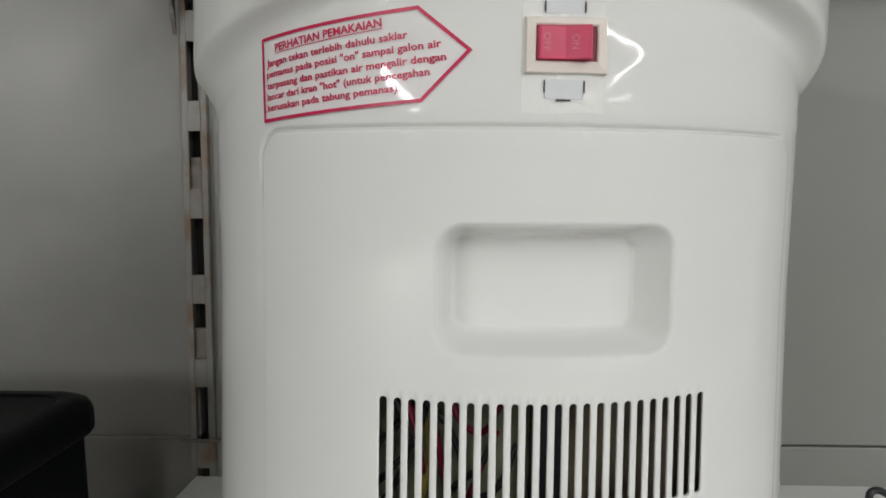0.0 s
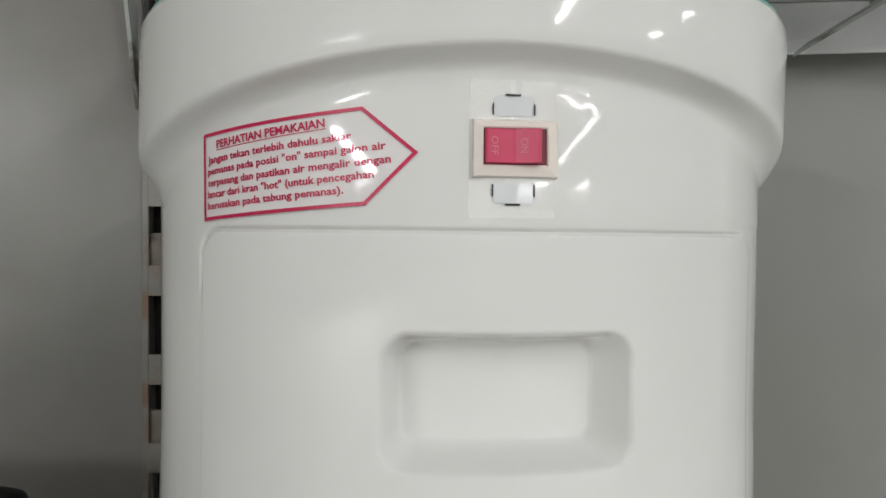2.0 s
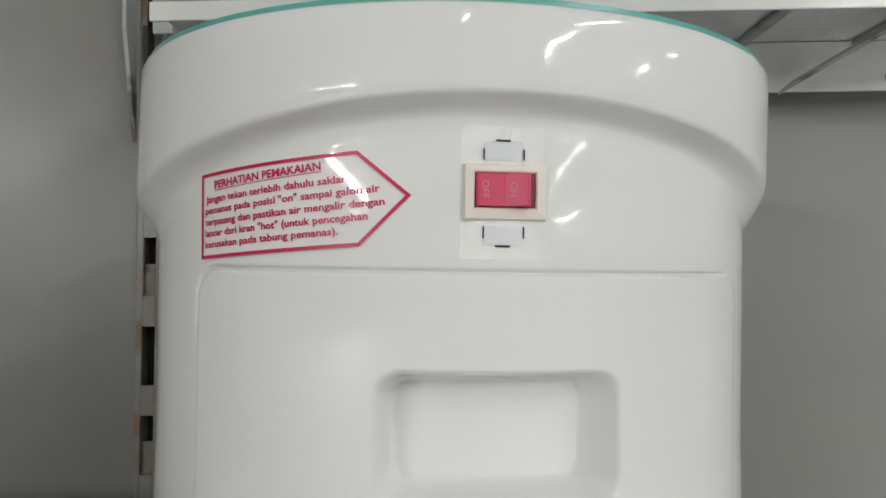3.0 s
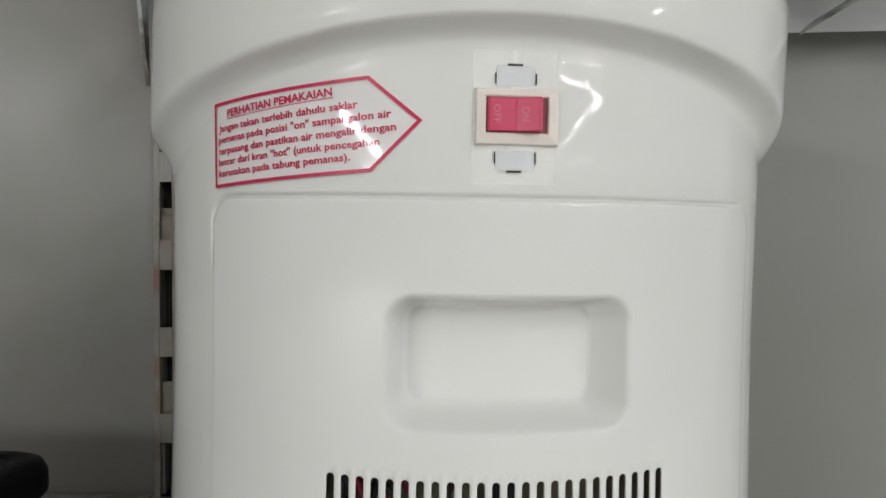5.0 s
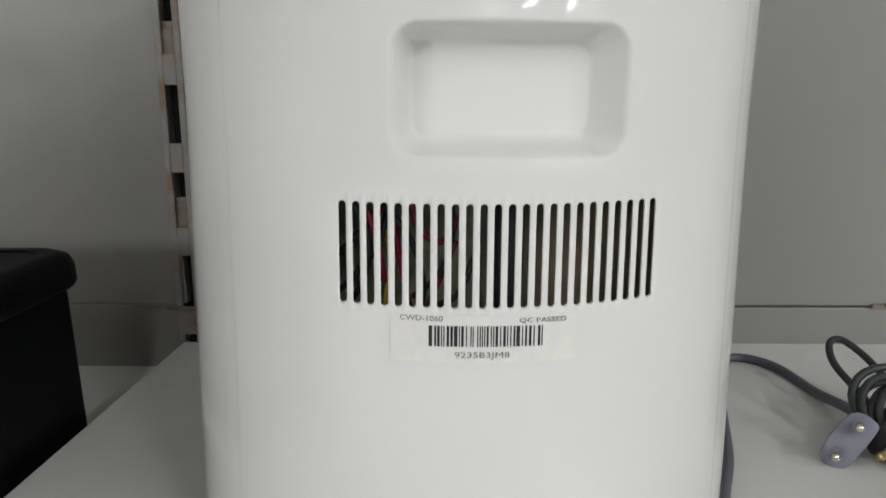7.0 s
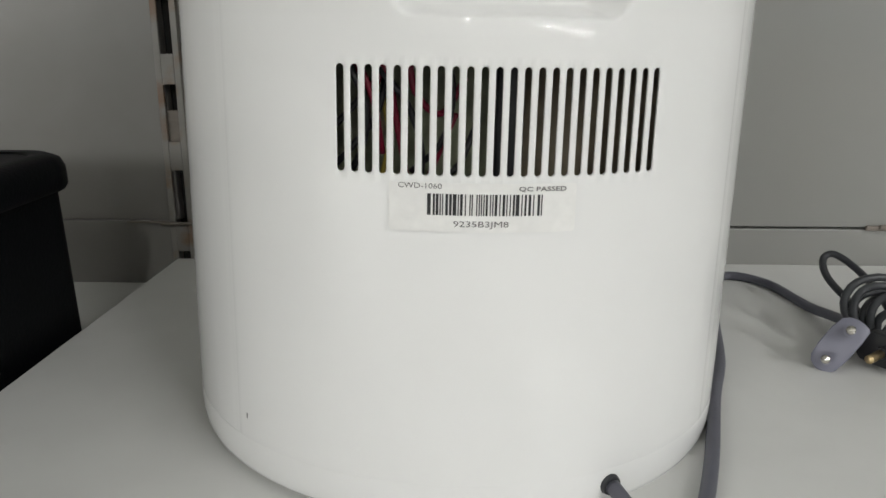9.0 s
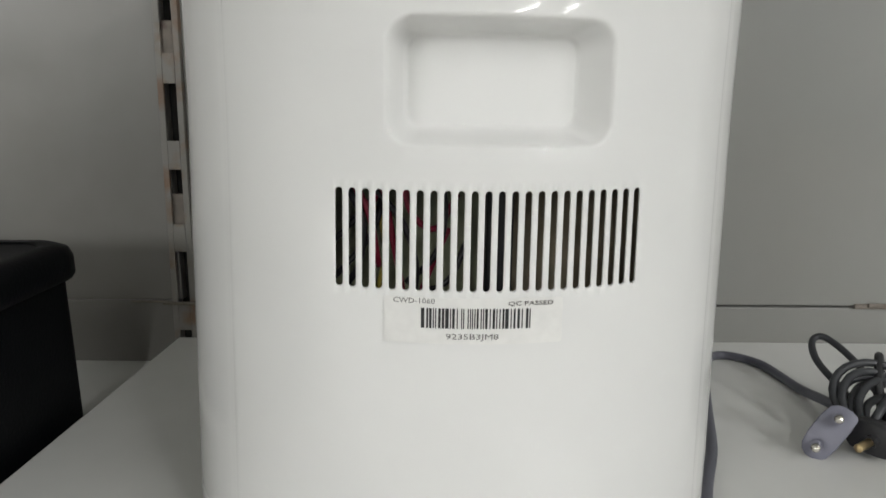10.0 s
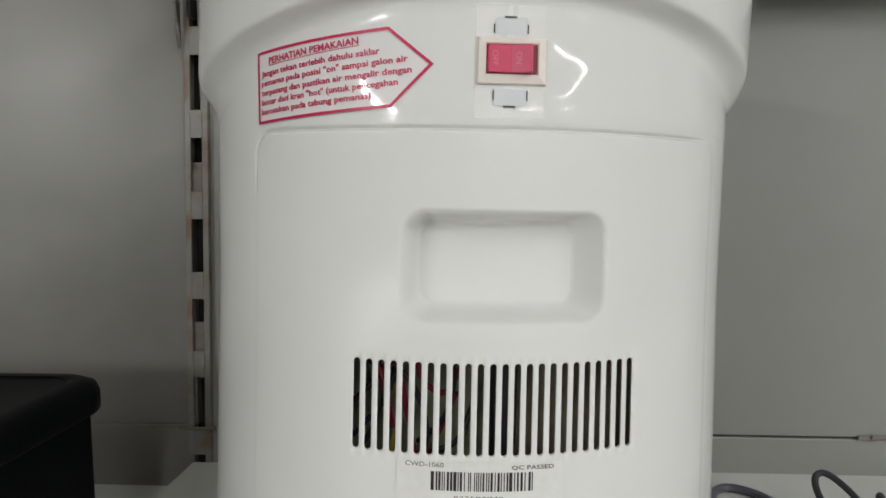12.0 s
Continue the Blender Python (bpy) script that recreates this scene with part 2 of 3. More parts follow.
def upright():
    """A steel post with a row of slots; flange cut into bars round each slot."""
    at = (-0.234, WALL, -0.4)
    post = thing("rack_upright", at, "chipped white slotted steel upright of the shelf rack, enamel darkened for shadow", "rack upright")
    x0, x1, a, b = -0.2445, -0.2212, -0.2385, -0.2272
    y0, y1 = WALL - 0.006, WALL - 0.0035
    bm = bmesh.new()
    top = SLOT_TOP + 11 * SLOT_STEP
    edges = [(top - i * SLOT_STEP - SLOT_HIGH, top - i * SLOT_STEP) for i in range(22)]
    edges = sorted(e for e in edges if e[0] > -0.38)
    box(bm, (x0, y0, -0.4), (a, y1, top + 0.03), 0.0006, 1)
    box(bm, (b, y0, -0.4), (x1, y1, top + 0.03), 0.0006, 1)
    low = -0.4
    for e0, e1 in edges + [(top + 0.03, None)]:
        box(bm, (a, y0, low), (b, y1, e0))
        low = e1
    def lean(b):
        for v in b.verts:
            v.co.x += 0.022 * (v.co.z - 0.20)
        return b

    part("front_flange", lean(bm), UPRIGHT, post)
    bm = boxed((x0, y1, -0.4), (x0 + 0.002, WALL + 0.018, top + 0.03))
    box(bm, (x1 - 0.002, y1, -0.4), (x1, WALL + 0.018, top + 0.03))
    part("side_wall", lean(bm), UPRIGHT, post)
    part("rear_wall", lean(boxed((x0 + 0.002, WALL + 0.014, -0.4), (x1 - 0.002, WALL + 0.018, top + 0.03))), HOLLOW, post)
    for e0, e1, f in [(SLOT_TOP + SLOT_STEP - SLOT_HIGH, SLOT_TOP + SLOT_STEP, 0.55), (SLOT_TOP - SLOT_STEP - SLOT_HIGH, SLOT_TOP - SLOT_STEP, 0.55)]:
        part("hook_tongue", lean(boxed((a - 0.001, y1 + 0.001, e0 - 0.003), (b + 0.001, y1 + 0.004, e0 + f * (e1 - e0)), 0.0006, 1)), RUSTY, post, "dull brown steel tongue inside a slot")
    return post


upright()


def shelf_deck(name, x0, x1, y0, y1, z, label):
    deck = thing(name, ((x0 + x1) / 2, y1, z), label, "shelf", "rack shelves")
    bm = bmesh.new()
    box(bm, (x0, y0, z - 0.004), (x1, y1, z), 0.0012, 2)
    part("deck_plate", bm, SHELF, deck)
    part("front_lip", boxed((x0, y0 - 0.003, z - 0.035), (x1, y0 - 0.0005, z - 0.001), 0.001), SHELF, deck)
    part("side_lip", boxed((x0 + 0.0005, y0, z - 0.032), (x0 + 0.003, y1, z - 0.0045)), SHELF, deck)
    part("side_lip", boxed((x1 - 0.003, y0, z - 0.032), (x1 - 0.0005, y1, z - 0.0045)), SHELF, deck)
    return deck


shelf_deck("shelf_deck", -0.2440, 1.05, 0.14, WALL - 0.007, 0.0, "white enamelled steel shelf under the water dispenser")
shelf_deck("shelf_deck", -1.45, -0.2475, 0.10, WALL - 0.001, -0.027, "white enamelled steel shelf set lower under the black crate")


def upper_shelf():
    z = 0.478
    x0, x1 = -0.172, 1.05
    front = 0.555
    top = thing("upper_shelf", (0.4, WALL, z), "grey-white steel shelf above the water dispenser, seen from below", "shelf", "rack shelves")
    part("deck_plate", boxed((x0, front, z), (x1, WALL - 0.004, z + 0.004), 0.001), LIP, top)
    part("rear_lip", boxed((x0 + 0.45, WALL - 0.030, z - 0.042), (x1, WALL - 0.026, z - 0.0005), 0.001), LIP, top, "bright white folded rear lip")
    part("front_lip", boxed((x0, front - 0.003, z - 0.010), (x1, front - 0.0005, z + 0.004), 0.001), SHELF, top)
    for x in (0.277, 0.372, 0.62, -0.05):
        part("stiffening_rib", boxed((x - 0.0048, front + 0.002, z - 0.005), (x + 0.0048, WALL - 0.032, z - 0.0004), 0.0015), BRACKET, top, "dull grey stiffening rib")
    bm = bmesh.new()
    a, b = Vector((0.312, WALL - 0.036, z - 0.040)), Vector((0.368, 0.565, z - 0.006))
    w, t = Vector((0.0075, 0.004, 0.0055)), Vector((0, 0.0015, -0.0015))
    q = [[bm.verts.new(e + i * w + j * t) for i, j in ((-1, -1), (1, -1), (1, 1), (-1, 1))] for e in (a, b)]
    for k in range(4):
        bm.faces.new((q[0][k], q[0][(k + 1) % 4], q[1][(k + 1) % 4], q[1][k]))
    bm.faces.new(q[0][::-1])
    bm.faces.new(q[1])
    part("strut", bm, BRACKET, top, "flat grey steel strut")
    # a dark tab on the lip paints the shade of a hole
    part("lip_hole_shade", boxed((0.396, WALL - 0.0312, z - 0.034), (0.405, WALL - 0.0302, z - 0.029)), HOLLOW, top)
    return top


upper_shelf()

def shelf_bracket():
    at = (-0.225, WALL - 0.02, 0.47)
    ob = thing("shelf_bracket", at, "worn grey steel bracket hooked into the upright", "bracket")
    bm = boxed((-0.2205, 0.668, 0.4965), (-0.2030, 0.671, 0.60), 0.001)
    part("front_plate", bm, BRACKET, ob)
    bm = bmesh.new()
    prof = [(0.681, 0.405), (0.681, 0.60), (0.664, 0.60), (0.662, 0.50), (0.668, 0.47), (0.674, 0.43)]
    rings = []
    for x in (-0.2440, -0.2405):
        rings.append([bm.verts.new((x, y, z)) for y, z in prof])
    n = len(prof)
    for i in range(n):
        bm.faces.new((rings[0][i], rings[0][(i + 1) % n], rings[1][(i + 1) % n], rings[1][i]))
    bm.faces.new(rings[0][::-1])
    bm.faces.new(rings[1])
    part("hook_plate", bm, BRACKET, ob, "stained grey hook plate")
    bm = boxed((-0.2300, 0.670, 0.432), (-0.2255, 0.684, 0.505), 0.001)
    part("hook", bm, HOLLOW, ob)
    # a dark disc on the plate paints the shade of a hole
    bm = bmesh.new()
    bmesh.ops.create_cone(bm, cap_ends=True, segments=12, radius1=0.0022, radius2=0.0022, depth=0.0012, matrix=Matrix.Translation((-0.2085, 0.6676, 0.520)) @ pose(0, 0, 0, 90, 0, 0))
    part("bolt_hole_shade", bm, HOLLOW, ob)
    return ob


shelf_bracket()


def panel_clip():
    bm = bmesh.new()
    box(bm, (0.399, WALL - 0.004, JOINT - 0.001), (0.436, WALL - 0.0005, JOINT + 0.0035), 0.001)
    box(bm, (0.410, WALL - 0.006, JOINT + 0.001), (0.425, WALL - 0.0035, JOINT + 0.005), 0.001)
    return tagged(part("panel_clip", bm, RUSTY), "dark rusty clip at the back panel joint", "clip")


panel_clip()


def panel_hook():
    """A thin rusty tongue from the neighbouring panel's joint into the upright."""
    bm = boxed((-0.2900, WALL - 0.0062, 0.0345), (-0.2520, WALL - 0.0036, 0.0362), 0.0005, 1)
    box(bm, (-0.2560, WALL - 0.0100, 0.0335), (-0.2190, WALL - 0.0064, 0.0360), 0.0005, 1)
    return tagged(part("panel_hook", bm, RUSTY), "thin rusty steel hook at the panel joint beside the upright", "hook")


panel_hook()


# ---- black crate on the lower shelf ----
def crate():
    z0 = -0.027
    ob = thing("storage_crate", (-0.43, 0.35, z0), "black plastic storage crate with a thick rim", "crate")
    x1t, x1b, x0t, x0b = -0.2550, -0.2525, -0.66, -0.65
    rim_x = -0.2485
    y1t, y1b, y0t, y0b = 0.532, 0.530, 0.12, 0.13

    def ring(bm, x0, x1, y0, y1, z, r, n=5):
        pts = []
        for cx, cy, a0 in ((x1 - r, y1 - r, 0), (x0 + r, y1 - r, 90), (x0 + r, y0 + r, 180), (x1 - r, y0 + r, 270)):
            for k in range(n + 1):
                a = radians(a0 + 90 * k / n)
                pts.append(bm.verts.new((cx + r * math.cos(a), cy + r * math.sin(a), z)))
        return pts

    def skin(bm, rings):
        for a, b in zip(rings, rings[1:]):
            for k in range(len(a)):
                bm.faces.new((a[k], a[(k + 1) % len(a)], b[(k + 1) % len(a)], b[k]))

    bm = bmesh.new()
    levels = [(0.0, 0.012), (0.003, 0.006), (0.008, 0.002), (0.016, 0.0), (0.140, 0.0)]
    rings = []
    for h, inset in levels:
        f = h / 0.155
        rings.append(ring(bm, x0b + (x0t - x0b) * f + inset, x1b + (x1t - x1b) * f - inset, y0b + (y0t - y0b) * f + inset, y1b + (y1t - y1b) * f - inset, z0 + h, 0.010))
    inner = [ring(bm, x0t + 0.003, x1t - 0.003, y0t + 0.003, y1t - 0.003, z0 + 0.140, 0.009), ring(bm, x0b + 0.003, x1b - 0.003, y0b + 0.003, y1b - 0.003, z0 + 0.006, 0.009)]
    skin(bm, rings + inner)
    bm.faces.new(rings[0][::-1])
    bm.faces.new(inner[-1])
    part("tub", bm, CRATE, ob, angle=40)
    bm = bmesh.new()
    o = 0.0075
    prof = [(-0.006, 0.131), (o - 0.002, 0.131), (o, 0.134), (o, 0.146), (o - 0.003, 0.1525), (o - 0.010, 0.156), (-0.010, 0.156), (-0.012, 0.154)]
    rings = [ring(bm, x0t - d, rim_x + d, y0t - d, y1t + d, z0 + h, 0.024 + max(d, 0)) for d, h in prof]
    skin(bm, rings)
    part("rim", bm, CRATE, ob, angle=40)
    bm = bmesh.new()
    rings = [ring(bm, x0t + 0.004, rim_x - 0.004, y0t + 0.004, y1t - 0.004, z0 + 0.1545, 0.024)]
    bm.faces.new(rings[0])
    r2 = [ring(bm, x0t + 0.004, rim_x - 0.004, y0t + 0.004, y1t - 0.004, z0 + 0.150, 0.024)]
    skin(bm, [rings[0], r2[0]])
    bm.faces.new(r2[0][::-1])
    part("lid", bm, CRATE, ob, "flat black plastic lid")
    return ob


crate()


# ---- water dispenser ----
CX, CY, TURN, LEAN = 0.0334, 0.4388, 8.3, 1.36
RA, FLAT, TAPER, FLARE = 0.1464, 0.94, 0.0209, 0.0018
ARC = 0.142
TOP_Z = 0.386
SEAT = Matrix.Translation((CX, CY, 0)) @ pose(0, 0, 0, 0, LEAN, TURN)


def skin_at(s, z, off=0.0):
    """A place on the shell: s along its girth from the middle of the back, z up, off outwards. Plan units."""
    a = s / ARC
    r = RA - TAPER * (z - 0.15) + FLARE * smooth01((z - 0.21) / 0.10)
    p = Vector((r * math.sin(a), -r * FLAT * math.cos(a), 0))
    n = Vector((math.sin(a) * FLAT, -math.cos(a), 0)).normalized()
    q = p + n * off
    return SEAT @ Vector((q.x, q.y, z))


def rounded_box_distance(x, y, cx, cy, hx, hy, r):
    qx, qy = abs(x - cx) - hx + r, abs(y - cy) - hy + r
    return math.hypot(max(qx, 0), max(qy, 0)) + min(max(qx, qy), 0) - r


HANDLE = (0.0016, 0.2367, 0.0434, 0.0231)
VENT_S = ARC * math.asin(0.0645 / RA)
VENT_Z0, VENT_Z1 = 0.1515, 0.1995
PANEL_S, PANEL_TOP, PANEL_R = ARC * radians(50), 0.2950, 0.012
SKIRT = 0.0220


def shell_offset(s, z):
    """How far the shell stands out or is sunk at a place."""
    d = -rounded_box_distance(s, z, HANDLE[0], HANDLE[1], HANDLE[2], HANDLE[3], 0.009) + 0.0014
    g = max(0.0, rounded_box_distance(s, z, 0.0006, 0.2372, 0.0392, 0.0172, 0.006))
    out = -0.0195 * smooth01(d / (d + g)) if d > 0 else 0.0
    e = rounded_box_distance(s, z, 0.0, PANEL_TOP - 0.2, PANEL_S, 0.2, PANEL_R)
    crisp = 0.03 + 0.97 * smooth01((z - 0.265) / 0.028) * (1 - smooth01((s - 0.094) / 0.022))
    out += 0.0003 * smooth01(-e / (0.0012 + 0.006 * (1 - crisp)) + 0.5)
    out -= 0.0022 * crisp * math.exp(-(e / 0.0008) ** 2)
    return out


def spread(stops):
    out = []
    for a, b, n in stops:
        out += [a + (b - a) * i / n for i in range(n)]
    return out + [stops[-1][1]]


def dispenser_shell(ob):
    half = math.pi * ARC
    p = PANEL_S
    cols = spread([(-half, -p - 0.006, 26), (-p - 0.006, -p + 0.004, 20), (-p + 0.004, -p + 0.014, 10), (-p + 0.014, -VENT_S, 6), (-VENT_S, -0.046, 10), (-0.046, -0.026, 20), (-0.026, 0.031, 18), (0.031, 0.051, 20), (0.051, VENT_S, 8), (VENT_S, p - 0.014, 6), (p - 0.014, p - 0.004, 10), (p - 0.004, p + 0.006, 20), (p + 0.006, half, 26)])[:-1]
    rows = spread([(SKIRT + 0.0002, 0.030, 4), (0.030, VENT_Z0, 12), (VENT_Z0, VENT_Z1, 6), (VENT_Z1, 0.212, 2), (0.212, 0.230, 20), (0.230, 0.246, 8), (0.246, 0.264, 20), (0.264, 0.282, 3), (0.282, 0.293, 10), (0.293, 0.2980, 13)])
    bm = bmesh.new()
    grid = []
    for z in rows:
        line = []
        for s in cols:
            low = -0.0001 * (1 - smooth01((z - SKIRT - 0.0002) / 0.002))
            line.append(bm.verts.new(skin_at(s, z, shell_offset(s, z) + low)))
        grid.append(line)
    n = len(cols)
    for i in range(len(rows) - 1):
        zm = (rows[i] + rows[i + 1]) / 2
        for j in range(n):
            s0, s1 = cols[j], cols[(j + 1) % n] if j + 1 < n else half
            sm = (s0 + s1) / 2
            if VENT_Z0 < zm < VENT_Z1 and abs(sm) < VENT_S:
                continue
            bm.faces.new((grid[i][j], grid[i][(j + 1) % n], grid[i + 1][(j + 1) % n], grid[i + 1][j]))
    part("shell", bm, ABS, ob, smooth=True)


def dispenser_shoulder(ob):
    """The band from the shell up over the cove to the collar; its lower edge arches over the back."""
    bm = bmesh.new()
    n = 144
    rows = []
    prof = [(-0.036, 0.0)] + [(-0.0076, 0.0)] * 8 + [ (-0.0062, 0.0005), (-0.0049, 0.0015), (-0.0038, 0.0030), (-0.0028, 0.0050), (-0.0020, 0.0072), (-0.0013, 0.0092), (-0.0006, 0.0104), (0.0005, 0.0110), (0.005, 0.0112), (0.010, 0.0112), (0.018, 0.0113), (0.024, 0.0113), (0.029, 0.0111)]
    for k, (dz, out) in enumerate(prof):
        line = []
        for j in range(n):
            a = 2 * math.pi * j / n
            grow = out
            side = math.sin(a) ** 2 if math.cos(a) > 0 else 1.0
            edge = 0.3560 - 0.026 * side - 0.006 * side ** 4
            z = edge + min(dz, 0.0005) * (1 + 2.5 * math.sin(a) ** 4)
            grow -= 0.0035 * max(0.0, math.sin(a)) ** 6 * (1 - smooth01(dz / 0.030)) * smooth01((out - 0.004) / 0.007)
            grow += (0.0009 * math.sin(a) + 0.0004) * smooth01((z - 0.300) / 0.05)
            if k <= 8:
                z = 0.2972 + (max(z, 0.2985) - 0.2972) * k / 8
            elif k < 11:
                z = max(z, 0.2985 + 0.001 * (k - 8))
            if dz > 0.004:
                z = edge + 0.005 + (dz - 0.005) / 0.024 * (TOP_Z - 0.009 - edge)
            line.append(bm.verts.new(skin_at(a * ARC, z, grow)))
        rows.append(line)
    for grow, z in ((0.0103, TOP_Z - 0.0015), (0.0085, TOP_Z), (0.0065, TOP_Z)):
        rows.append([bm.verts.new(skin_at(2 * math.pi * j / n * ARC, z, grow + 0.0009 * math.sin(2 * math.pi * j / n) + 0.0004)) for j in range(n)])
    for a, b in zip(rows, rows[1:]):
        for j in range(n):
            bm.faces.new((a[j], a[(j + 1) % n], b[(j + 1) % n], b[j]))
    part("collar", bm, ABS, ob, smooth=True)


def ring_part(name, prof, mat, ob, label="", n=96, close=False, angle=35):
    bm = bmesh.new()
    rows = [[bm.verts.new(skin_at(2 * math.pi * j / n * ARC, z, off + (0.0009 * math.sin(2 * math.pi * j / n) + 0.0004 if z > 0.3 else 0))) for j in range(n)] for off, z in prof]
    for a, b in zip(rows, rows[1:]):
        for j in range(n):
            bm.faces.new((a[j], a[(j + 1) % n], b[(j + 1) % n], b[j]))
    if close:
        bm.faces.new(rows[0][::-1])
        bm.faces.new(rows[-1])
    return part(name, bm, mat, ob, label, angle=angle)


SLOTS, SLOT_X = 24, 0.0613


def dispenser_grille(ob):
    """The vent: a plate with upright round-ended slots, walls turned in."""
    bm = bmesh.new()
    pitch = 2 * SLOT_X / (SLOTS - 1)
    hw = 0.00142
    inward = SEAT.to_3x3() @ Vector((0, 0.0018, 0))
    za, zb = 0.1553, 0.1957
    half_s = VENT_S

    def s_of(x):
        return ARC * math.asin(max(-0.99, min(0.99, x / RA)))

    x_edge = RA * math.sin(half_s / ARC)
    for i in range(SLOTS):
        cx = -SLOT_X - 0.0008 + i * pitch
        xa = cx - pitch / 2 if i else -x_edge
        xb = cx + pitch / 2 if i < SLOTS - 1 else x_edge
        hole, rim = [], []
        n = 6
        for k in range(n + 1):
            a = math.pi * k / n
            hole.append((cx + hw * math.cos(a), zb - hw + hw * math.sin(a)))
            rim.append((xb + (xa - xb) * k / n, VENT_Z1))
        for k in range(n + 1):
            a = math.pi * (1 + k / n)
            hole.append((cx + hw * math.cos(a), za + hw + hw * math.sin(a)))
            rim.append((xa + (xb - xa) * k / n, VENT_Z0))
        m = len(hole)
        out = 0.0003
        vh = [bm.verts.new(skin_at(s_of(x), z, out - 0.0003)) for x, z in hole]
        vg = [bm.verts.new(skin_at(s_of(cx + (x - cx) * 1.25), (z - (za + zb) / 2) * 1.012 + (za + zb) / 2, out)) for x, z in hole]
        vr = [bm.verts.new(skin_at(s_of(x), z, out)) for x, z in rim]
        vi = [bm.verts.new(skin_at(s_of(x), z, out) + inward) for x, z in hole]
        for k in range(m):
            j = (k + 1) % m
            bm.faces.new((vr[k], vr[j], vg[j], vg[k]))
            bm.faces.new((vg[k], vg[j], vh[j], vh[k]))
            bm.faces.new((vh[k], vh[j], vi[j], vi[k]))
    bmesh.ops.remove_doubles(bm, verts=bm.verts, dist=0.00002)
    part("vent_grille", bm, ABS, ob, angle=45)


def patch(s0, s1, z0, z1, off, thick, corner=0.0, n=8, slope=0.0):
    """A thin sheet lying on the shell, corners rounded."""
    bm = bmesh.new()
    outline = []
    r = max(corner, 1e-5)
    for cx, cz, a0 in ((s1 - r, z1 - r, 0), (s0 + r, z1 - r, 90), (s0 + r, z0 + r, 180), (s1 - r, z0 + r, 270)):
        for k in range(4):
            a = radians(a0 + 30 * k)
            outline.append((cx + r * math.cos(a), cz + r * math.sin(a)))
    return sheet(outline, off, thick, slope)


def sheet(outline, off, thick, slope=0.0):
    """A thin sheet with the given outline (s, z), cut in strips so that it bends with the shell."""
    bm = bmesh.new()
    vs = [bm.verts.new((s, z, 0)) for s, z in outline]
    bm.faces.new(vs)
    lo, hi = min(s for s, z in outline), max(s for s, z in outline)
    k = max(1, int((hi - lo) / 0.004))
    for i in range(1, k):
        bmesh.ops.bisect_plane(bm, geom=bm.verts[:] + bm.edges[:] + bm.faces[:], plane_co=(lo + (hi - lo) * i / k, 0, 0), plane_no=(1, 0, 0))
    if thick:
        ext = bmesh.ops.extrude_face_region(bm, geom=bm.faces[:])
        top = {v for v in ext["geom"] if isinstance(v, bmesh.types.BMVert)}
    else:
        top = set()
    for v in bm.verts:
        s, z = v.co.x, v.co.y
        v.co = skin_at(s, z + slope * s, off + (thick if v in top else 0))
    return bm


def letters(text, s, z, height, off, mat, ob, width=None, turn=0.0, bold=0.0):
    """A line of writing laid on the shell: s, z of its lower start, turn in degrees in the sheet."""
    cu = bpy.data.curves.new("line", "FONT")
    cu.body, cu.size, cu.resolution_u = text, 1.0, 2
    cu.offset = bold
    tmp = new("line", cu)
    bpy.context.view_layer.update()
    me = tmp.evaluated_get(bpy.context.evaluated_depsgraph_get()).to_mesh()
    bm = bmesh.new()
    bm.from_mesh(me)
    tmp.evaluated_get(bpy.context.evaluated_depsgraph_get()).to_mesh_clear()
    bpy.data.objects.remove(tmp)
    bpy.data.curves.remove(cu)
    xs = [v.co.x for v in bm.verts]
    x0, x1 = min(xs), max(xs)
    ky = height / 0.72
    kx = ky if width is None else width / (x1 - x0)
    c, d = math.cos(radians(turn)), math.sin(radians(turn))
    for v in bm.verts:
        x, y = (v.co.x - x0) * kx, v.co.y * ky
        v.co = skin_at(s + x * c - y * d, z + x * d + y * c, off)
    name = "lettering"
    return part(name, bm, mat, ob)


